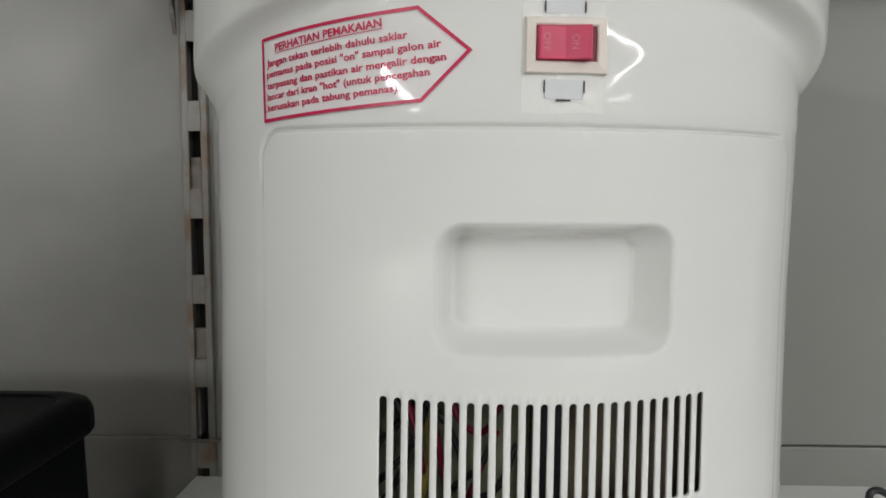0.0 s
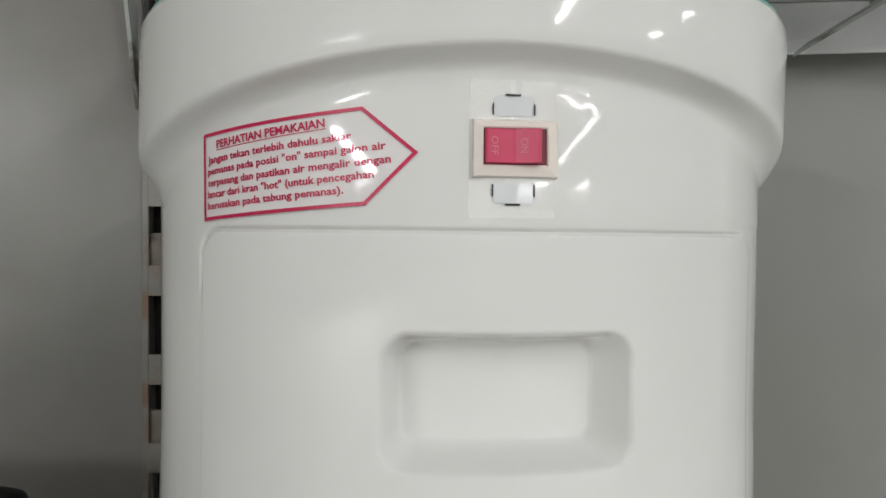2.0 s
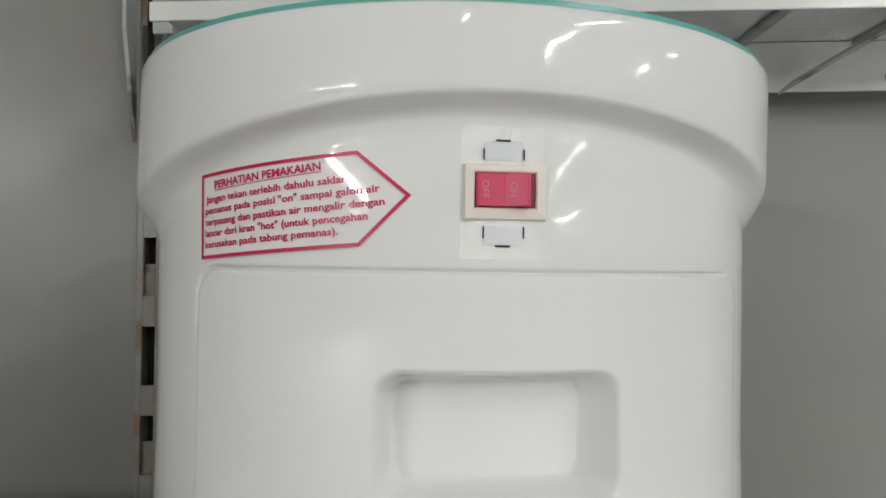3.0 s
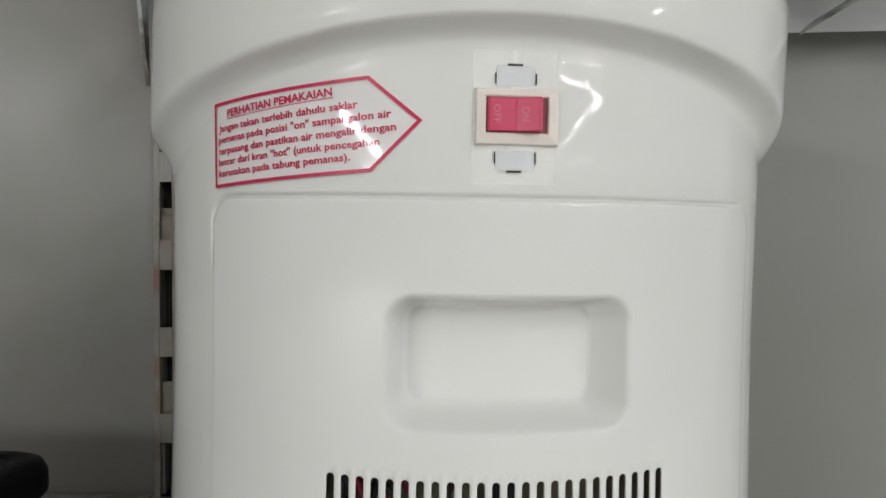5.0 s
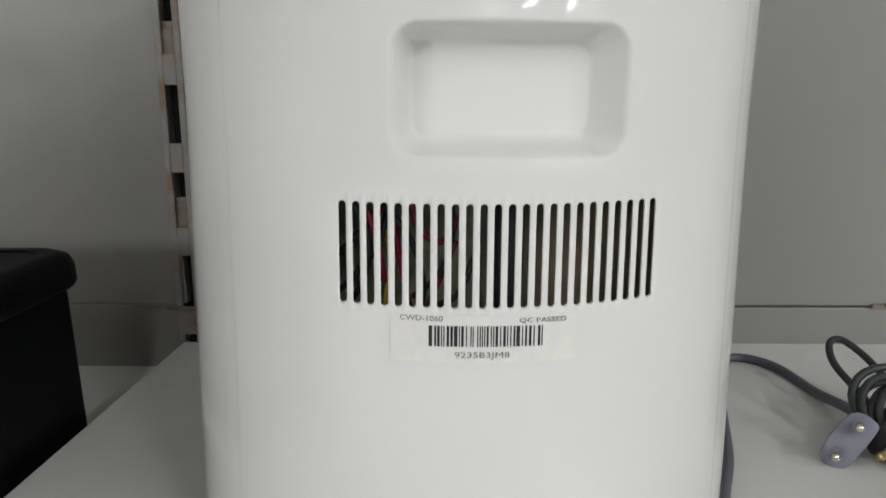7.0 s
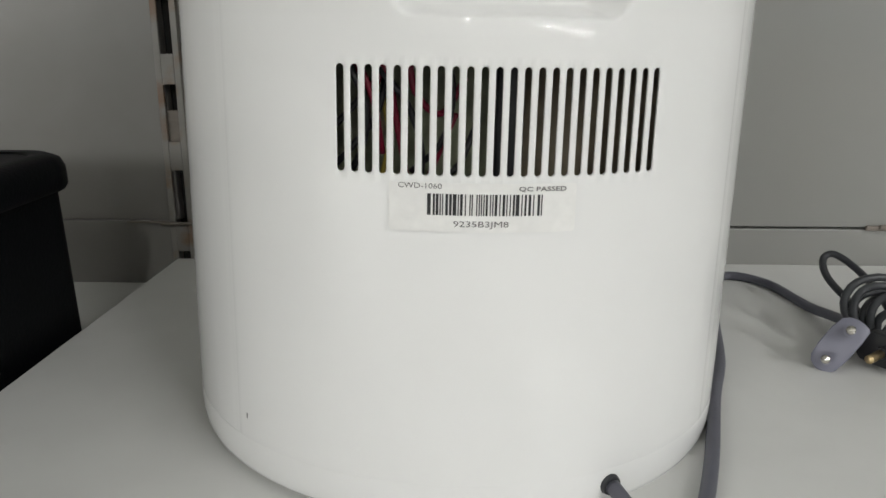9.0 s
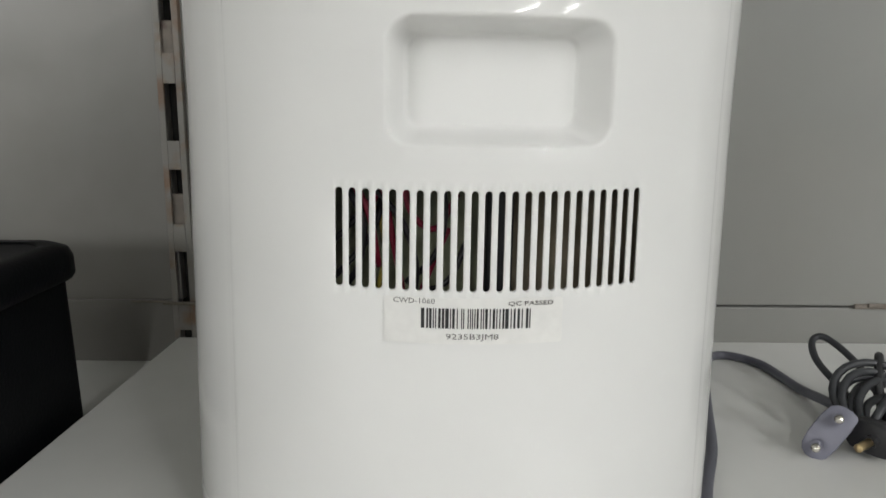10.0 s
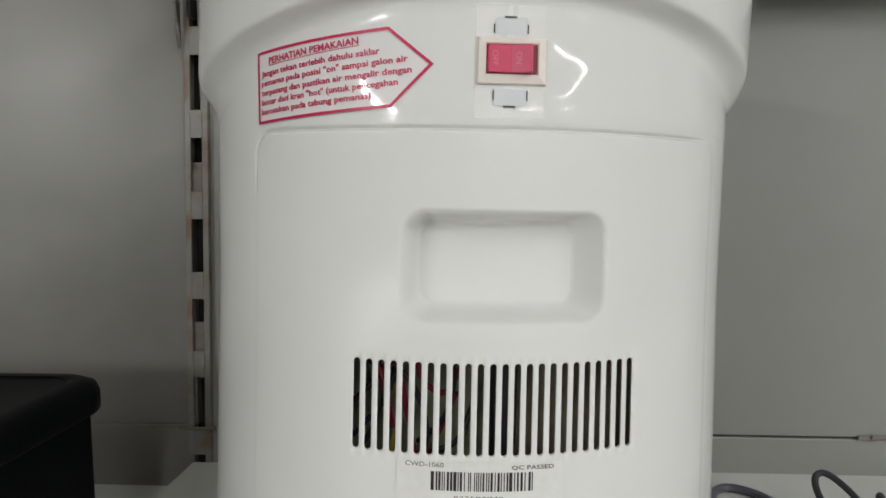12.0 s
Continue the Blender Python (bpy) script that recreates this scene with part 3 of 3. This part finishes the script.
def notice(ob):
    """The arrow-shaped warning sticker."""
    g = 0.0003
    pts = [(-0.1222, 0.3308), (-0.1202, 0.2979), (-0.0480, 0.3034), (-0.0305, 0.3212), (-0.0496, 0.3367)]
    st = part("warning_sticker", sheet(pts, g, 0.0002), STICKER, ob, "white arrow-shaped warning sticker with a red border", angle=30)
    mid = Vector((-0.079, 0.319))
    inner = []
    n = len(pts)
    w = 0.0013
    for i in range(n):
        a, b, c = Vector(pts[i - 1]), Vector(pts[i]), Vector(pts[(i + 1) % n])
        d1, d2 = (b - a).normalized(), (c - b).normalized()
        n1, n2 = Vector((-d1.y, d1.x)), Vector((-d2.y, d2.x))
        m = (n1 + n2).normalized()
        inner.append(b + m * w / max(0.4, m.dot(n1)))
    bm = bmesh.new()
    for i in range(n):
        a, b = Vector(pts[i]), Vector(pts[(i + 1) % n])
        c, d = inner[(i + 1) % n], inner[i]
        k = max(2, int((b - a).length / 0.004))
        row1 = [bm.verts.new(skin_at(*(a.lerp(b, j / k)), g + 0.0006)) for j in range(k + 1)]
        row2 = [bm.verts.new(skin_at(*(d.lerp(c, j / k)), g + 0.0006)) for j in range(k + 1)]
        for j in range(k):
            bm.faces.new((row1[j], row1[j + 1], row2[j + 1], row2[j]))
    part("border", bm, REDINK, st, "crimson printed border")
    lines = [("PERHATIAN PEMAKAIAN", -0.1132, 0.3252, 0.0030, 0.0505, 5.7, 0.005), ("Jangan tekan terlebih dahulu saklar", -0.1184, 0.3195, 0.0027, 0.0655, 5.5, 0.0), ('pemanas pada posisi "on" sampai galon air', -0.1183, 0.3152, 0.0027, 0.0775, 5.3, 0.0), ("terpasang dan pastikan air mengalir dengan", -0.1181, 0.3108, 0.0027, 0.0790, 5.1, 0.0), ('lancar dari kran "hot" (untuk pencegahan', -0.1179, 0.3065, 0.0027, 0.0730, 4.9, 0.0), ("kerusakan pada tabung pemanas).", -0.1177, 0.3022, 0.0027, 0.0622, 4.8, 0.0)]
    for text, s, z, h, wd, tn, bold in lines:
        letters(text, s, z, h, g + 0.0006, REDINK, st, wd, tn, bold + 0.022)
    a, b = Vector((-0.1132, 0.3243)), Vector((-0.0627, 0.3294))
    bm = bmesh.new()
    r1 = [bm.verts.new(skin_at(*(a.lerp(b, j / 12)), g + 0.0006)) for j in range(13)]
    r2 = [bm.verts.new(skin_at(*(a.lerp(b, j / 12) + Vector((0, 0.0003))), g + 0.0006)) for j in range(13)]
    for j in range(12):
        bm.faces.new((r1[j], r1[j + 1], r2[j + 1], r2[j]))
    part("underline", bm, REDINK, st)


def rocker_switch(ob):
    s0, s1, z0, z1 = -0.0130, 0.0151, 0.3130, 0.3322
    a0, a1, b0, b1 = -0.0094, 0.0112, 0.3172, 0.3293
    plate = part("cover_plate", patch(-0.0140, 0.0148, 0.2995, 0.3455, 0.0004, 0.0003, 0.0012), FILM, ob, "clear plastic film round the switch", smooth=False)
    plate.visible_shadow = False
    for za, zb, up in ((0.3335, 0.3402, True), (0.3045, 0.3112, False)):
        catch = part("catch", patch(-0.0060, 0.0072, za, zb, 0.0003, 0.0004, 0.0005), TABS, ob, "white spring catch with dark gaps", angle=30)
        for sa, sb in ((-0.0065, -0.0060), (0.0072, 0.0077)):
            part("gap", patch(sa, sb, za + (0.0004 if up else 0.0022), zb - (0.0026 if up else 0.0004), 0.0009, 0.0002), INK, catch)
        zz = zb if up else za - 0.0007
        part("gap", patch(-0.0022, 0.0028, zz - 0.0001, zz + 0.0006, 0.0009, 0.0002), INK, catch)
    sw = part("switch_bezel", bmesh.new(), CREAM, ob)
    bm = bmesh.new()
    def loop(x0, x1, y0, y1, off):
        return [bm.verts.new(skin_at(s, z, off)) for s, z in ((x0, y0), (x1, y0), (x1, y1), (x0, y1))]
    w = 0.0005
    loops = [loop(s0, s1, z0, z1, 0.0), loop(s0, s1, z0, z1, 0.0016), loop(s0 + w, s1 - w, z0 + w, z1 - w, 0.0026), loop(a0 - w, a1 + w, b0 - w, b1 + w, 0.0030), loop(a0, a1, b0, b1, 0.0026), loop(a0, a1, b0, b1, -0.006)]
    for l0, l1 in zip(loops, loops[1:]):
        for k in range(4):
            bm.faces.new((l0[k], l0[(k + 1) % 4], l1[(k + 1) % 4], l1[k]))
    bm.faces.new(loops[-1])
    for v in bm.verts:
        v.co *= K
    bmesh.ops.recalc_face_normals(bm, faces=bm.faces)
    bm.to_mesh(sw.data)
    sw.data.transform(Matrix.Translation(-ob.location))
    sw["label"] = "cream plastic switch bezel"
    part("switch_well", patch(a0 + 0.0001, a1 - 0.0001, b0 + 0.0001, b1 - 0.0001, 0.0001, 0.0019), WELL, sw, "dark red inside of the switch")
    # the rocker stands proud at its ON end
    bm = bmesh.new()
    prof = [(a0 + 0.0004, 0.0002), (a0 + 0.0004, 0.0036), (a0 + 0.0012, 0.0042), (0.0004, 0.0036), (0.0075, 0.0069), (0.0083, 0.0068), (0.0088, 0.0040), (0.0090, 0.0002)]
    r0 = [bm.verts.new(skin_at(s, b0 + 0.0004, o)) for s, o in prof]
    r1 = [bm.verts.new(skin_at(s, b1 - 0.0004, o)) for s, o in prof]
    for k in range(len(prof) - 1):
        bm.faces.new((r0[k], r0[k + 1], r1[k + 1], r1[k]))
    bm.faces.new(r0[::-1])
    bm.faces.new(r1)
    bmesh.ops.bevel(bm, geom=bm.edges[:], offset=0.00025, segments=1, affect="EDGES")
    rk = part("rocker", bm, RED, sw, "red rocker worn at its edges")
    for text, s in (("OFF", -0.0060), ("ON", 0.0032)):
        cu = bpy.data.curves.new("line", "FONT")
        cu.body, cu.size, cu.resolution_u = text, 1.0, 2
        tmp = new("line", cu)
        bpy.context.view_layer.update()
        ev = tmp.evaluated_get(bpy.context.evaluated_depsgraph_get())
        bm = bmesh.new()
        bm.from_mesh(ev.to_mesh())
        bpy.data.objects.remove(tmp)
        bpy.data.curves.remove(cu)
        x0, x1 = min(v.co.x for v in bm.verts), max(v.co.x for v in bm.verts)
        long = 0.0062 if text == "OFF" else 0.0048
        for v in bm.verts:
            u = (v.co.x - x0) / (x1 - x0) * long
            ss = s + (v.co.y - 0.35) * 0.0033
            rise = 0.0042 - (ss + 0.0082) / 0.0086 * 0.0006 if ss < 0.0004 else 0.0036 + (ss - 0.0004) / 0.0066 * 0.0032
            v.co = skin_at(ss, 0.3233 + long / 2 - u, rise + 0.0002)
        part("lettering", bm, PALE, rk)


def rating_label(ob):
    lab = part("barcode_label", patch(-0.0430, 0.0274, 0.1340, 0.1530, 0.0007, 0.0002, 0.0012, slope=-0.003), PAPER, ob, "white paper barcode label below the vent", angle=30)
    rng = random.Random(5)
    s = -0.0285
    while s < 0.0142:
        w = rng.choice((0.0004, 0.0004, 0.0007, 0.0009, 0.0013))
        part("bar", patch(s, min(s + w, 0.0146), 0.1406, 0.1488, 0.0009, 0.0002, slope=-0.003), INK, lab)
        s += w + rng.choice((0.0004, 0.0005, 0.0008, 0.0013))
    letters("CWD-1060", -0.0394, 0.1508, 0.0022, 0.0011, GREYINK, lab, 0.0162, -0.2)
    letters("QC PASSED", 0.0050, 0.1502, 0.0018, 0.0013, GREYINK, lab, 0.0182, -0.2, 0.012)
    letters("9235B3JM8", -0.0188, 0.1362, 0.0024, 0.0011, GREYINK, lab, 0.0205, -0.2)


def inside(ob):
    """What shows through the vent slots."""
    def spot(x, y, z):
        return SEAT @ Vector((x, y, z))

    def slab(name, lo, hi, mat, label=""):
        bm = boxed(lo, hi, 0.001, 1)
        for v in bm.verts:
            v.co = SEAT @ v.co
        return part(name, bm, mat, ob, label)

    slab("inner_plate", (-0.085, -0.085, 0.115), (0.004, -0.082, 0.255), INNER, "olive grey inner plate")
    slab("control_box", (0.002, -0.100, 0.13), (0.014, -0.080, 0.23), DARKPLUG, "black thermostat box")
    slab("insulation", (0.015, -0.084, 0.12), (0.085, -0.080, 0.25), TANK, "brown insulation of the heating tank")
    runs = [(WIRE_R, [(-0.048, -0.118, 0.200), (-0.043, -0.116, 0.190), (-0.040, -0.110, 0.172), (-0.034, -0.105, 0.140)]), (WIRE_R, [(-0.060, -0.112, 0.198), (-0.050, -0.113, 0.187), (-0.045, -0.112, 0.196)]), (WIRE_R, [(-0.036, -0.116, 0.205), (-0.033, -0.115, 0.185), (-0.022, -0.110, 0.176), (-0.012, -0.105, 0.190)]), (WIRE_K, [(-0.070, -0.108, 0.166), (-0.058, -0.110, 0.178), (-0.046, -0.112, 0.193), (-0.040, -0.110, 0.205)]), (WIRE_K, [(-0.070, -0.108, 0.150), (-0.058, -0.112, 0.163), (-0.048, -0.110, 0.176), (-0.043, -0.108, 0.196)]), (WIRE_K, [(-0.022, -0.110, 0.205), (-0.018, -0.113, 0.185), (-0.022, -0.112, 0.165), (-0.034, -0.108, 0.152)]), (WIRE_Y, [(-0.046, -0.106, 0.185), (-0.043, -0.108, 0.166), (-0.047, -0.106, 0.145)]), (WIRE_K, [(-0.064, -0.116, 0.204), (-0.057, -0.118, 0.192), (-0.052, -0.117, 0.178), (-0.055, -0.112, 0.160), (-0.064, -0.110, 0.146)]), (WIRE_K, [(-0.052, -0.112, 0.206), (-0.047, -0.116, 0.194), (-0.036, -0.117, 0.180), (-0.030, -0.113, 0.160), (-0.032, -0.108, 0.140)]), (WIRE_R, [(-0.058, -0.116, 0.206), (-0.054, -0.117, 0.194), (-0.049, -0.116, 0.180), (-0.046, -0.110, 0.160)]), (WIRE_K, [(-0.028, -0.112, 0.148), (-0.016, -0.112, 0.154), (-0.008, -0.108, 0.170)]), (WIRE_R, [(-0.030, -0.106, 0.140), (-0.024, -0.110, 0.158), (-0.016, -0.108, 0.176)])]
    for mat, pts in runs:
        part("wire", sweep(spline([spot(*p) for p in pts], 8), 0.0014, 7), mat, ob, smooth=True)


def water_dispenser():
    ob = thing("water_dispenser", (CX, CY, 0), "glossy white plastic table water dispenser seen from its back", "water dispenser")
    dispenser_shell(ob)
    dispenser_shoulder(ob)
    dispenser_grille(ob)
    ring_part("top_ring", [(0.0068, TOP_Z - 0.003), (0.0086, TOP_Z + 0.0001), (0.0084, TOP_Z + 0.0018), (0.0060, TOP_Z + 0.0028), (-0.004, TOP_Z + 0.003), (-0.012, TOP_Z - 0.010), (-0.060, TOP_Z - 0.035)], TEAL, ob, "teal plastic ring round the bottle seat", close=True)
    ring_part("base", [(-0.0095, 0.0), (-0.0064, 0.0004), (-0.0038, 0.0017), (-0.0018, 0.0040), (-0.0008, 0.0070), (-0.0002, 0.0120), (-0.0001, SKIRT - 0.0006), (-0.0002, SKIRT - 0.0001), (-0.004, SKIRT)], ABS, ob, "white plastic base with a cable hole", close=True)
    notice(ob)
    rocker_switch(ob)
    rating_label(ob)
    inside(ob)
    g = Matrix.Translation(skin_at(ARC * radians(21.7), 0.0138, 0.0005))
    bm = bmesh.new()
    a = radians(21.7 + TURN)
    bmesh.ops.create_cone(bm, cap_ends=True, segments=16, radius1=0.0052, radius2=0.0047, depth=0.002, matrix=g @ pose(0, 0, 0, 90, 0, 21.7 + TURN))
    part("cable_grommet", bm, DARKCABLE, ob, "dark grey cable grommet", angle=40)
    part("scuff", patch(-0.1166, -0.1161, 0.0335, 0.0360, 0.0008, 0.0002), GREYINK, ob, "small dark scuff")
    return ob


water_dispenser()


# ---- power cable and plug ----
def power_cable():
    ob = thing("power_cable", (0.29, 0.50, 0.0), "grey power cable coiled on the shelf with a two-pin plug", "power cable")
    r = 0.0037
    start = skin_at(ARC * radians(21.7), 0.0138, 0.0015)
    line = [start, start + Vector((0.008, -0.014, -0.004)), Vector((0.128, 0.300, r)), Vector((0.142, 0.302, r)), Vector((0.152, 0.322, r)), Vector((0.166, 0.360, r)), Vector((0.185, 0.419, r)), Vector((0.203, 0.468, r)), Vector((0.220, 0.535, r)), Vector((0.238, 0.600, r)), Vector((0.252, 0.632, r)), Vector((0.270, 0.637, r)), Vector((0.290, 0.616, r)), Vector((0.300, 0.568, r)), Vector((0.303, 0.530, 0.010)), Vector((0.300, 0.500, 0.016)), Vector((0.292, 0.482, 0.018))]
    part("cord", sweep(spline(line, 8), r, 10), CABLE, ob, smooth=True)
    # upright loop and the wound bundle
    loop = [Vector(p) for p in ((0.316, 0.500, 0.012), (0.313, 0.530, 0.020), (0.309, 0.560, 0.029), (0.312, 0.578, 0.038), (0.320, 0.580, 0.042), (0.329, 0.568, 0.037), (0.335, 0.545, 0.028), (0.335, 0.520, 0.018), (0.331, 0.505, 0.010))]
    part("loop", sweep(spline(loop, 8), 0.0027, 9), DARKCABLE, ob, smooth=True)
    coils = ((0.318, 0.494, 0.024, 0.024, 0.016, 20, 0.0), (0.326, 0.486, 0.021, 0.024, 0.014, 35, 0.006), (0.322, 0.504, 0.027, 0.030, 0.017, 10, -0.004), (0.330, 0.474, 0.016, 0.022, 0.012, -15, 0.003), (0.316, 0.500, 0.018, 0.018, 0.012, 60, 0.0), (0.322, 0.488, 0.019, 0.016, 0.014, 110, 0.004), (0.332, 0.496, 0.023, 0.028, 0.013, -35, 0.0), (0.340, 0.480, 0.014, 0.026, 0.010, 75, 0.0))
    for cx, cy, cz, rx, rz, tilt, sk in coils:
        pts = []
        for k in range(25):
            a = 2 * math.pi * k / 24
            pts.append(Vector((cx + rx * math.cos(a), cy + 0.02 * math.sin(a + radians(tilt)) + sk, cz + rz * math.sin(a))))
        part("loop", sweep(pts, 0.0028, 9), DARKCABLE, ob, smooth=True)
    # wrap that ties the bundle
    part("tie", sweep(spline([Vector(p) for p in ((0.332, 0.498, 0.006), (0.326, 0.505, 0.030), (0.336, 0.528, 0.046), (0.345, 0.535, 0.020))], 8), 0.003, 8), DARKPLUG, ob, smooth=True)

    def plug(mat, centre, right, up, pins, pin_mat, size, name, label):
        n = right.cross(up).normalized()  # towards the pins
        bm = bmesh.new()
        hx, hy = size
        corner = [(1.0, 0.35), (0.70, 1.0), (-0.62, 1.0), (-1.0, 0.5), (-1.0, -0.5), (-0.62, -1.0), (0.82, -1.0), (1.0, -0.7)]
        face = []
        for k, a in enumerate(corner):
            b = corner[(k + 1) % len(corner)]
            for f in (0.25, 0.75):
                face.append((hx * (a[0] + (b[0] - a[0]) * f), hy * (a[1] + (b[1] - a[1]) * f)))
        rings = []
        for d, k in ((-0.020, 0.45), (-0.014, 0.8), (-0.004, 1.0), (0.0, 1.0), (0.001, 0.94)):
            rings.append([bm.verts.new(centre + right * x * k + up * y * k + n * d) for x, y in face])
        for a, b in zip(rings, rings[1:]):
            for i in range(len(face)):
                bm.faces.new((a[i], a[(i + 1) % len(face)], b[(i + 1) % len(face)], b[i]))
        bm.faces.new(rings[0][::-1])
        bm.faces.new(rings[-1])
        body = part(name, bm, mat, ob, label, angle=50)
        for p in pins:
            q = centre + right * p
            part("pin", sweep([q, q + n * 0.015, q + n * 0.019, q + n * 0.0195], 0.0028, 10), pin_mat, body, "bright metal pin", smooth=True)
            part("pin_sleeve", sweep([q, q + n * 0.006], 0.0042, 10), mat, body)

    eye = Vector((0.049, 0.035, 0.21))
    c = Vector((0.275, 0.466, 0.0165))
    back = (eye - c).normalized()
    side = Vector((0, 0, 1)).cross(back).normalized()
    high = back.cross(side)
    along = (0.47 * side + 0.88 * high).normalized()
    plug(PLUG, c, along, back.cross(along), (-0.0115, 0.0115), STEEL, (0.0198, 0.0098), "plug", "grey-violet two-pin plug")
    c = Vector((0.299, 0.464, 0.0145))
    n = Vector((-0.8, -0.6, 0.0)).normalized()
    rt = Vector((0.6, -0.8, 0.0))
    plug(DARKPLUG, c, rt, n.cross(rt), (0.004,), BRASS, (0.014, 0.011), "plug", "black round plug with a brass pin")
    return ob


power_cable()
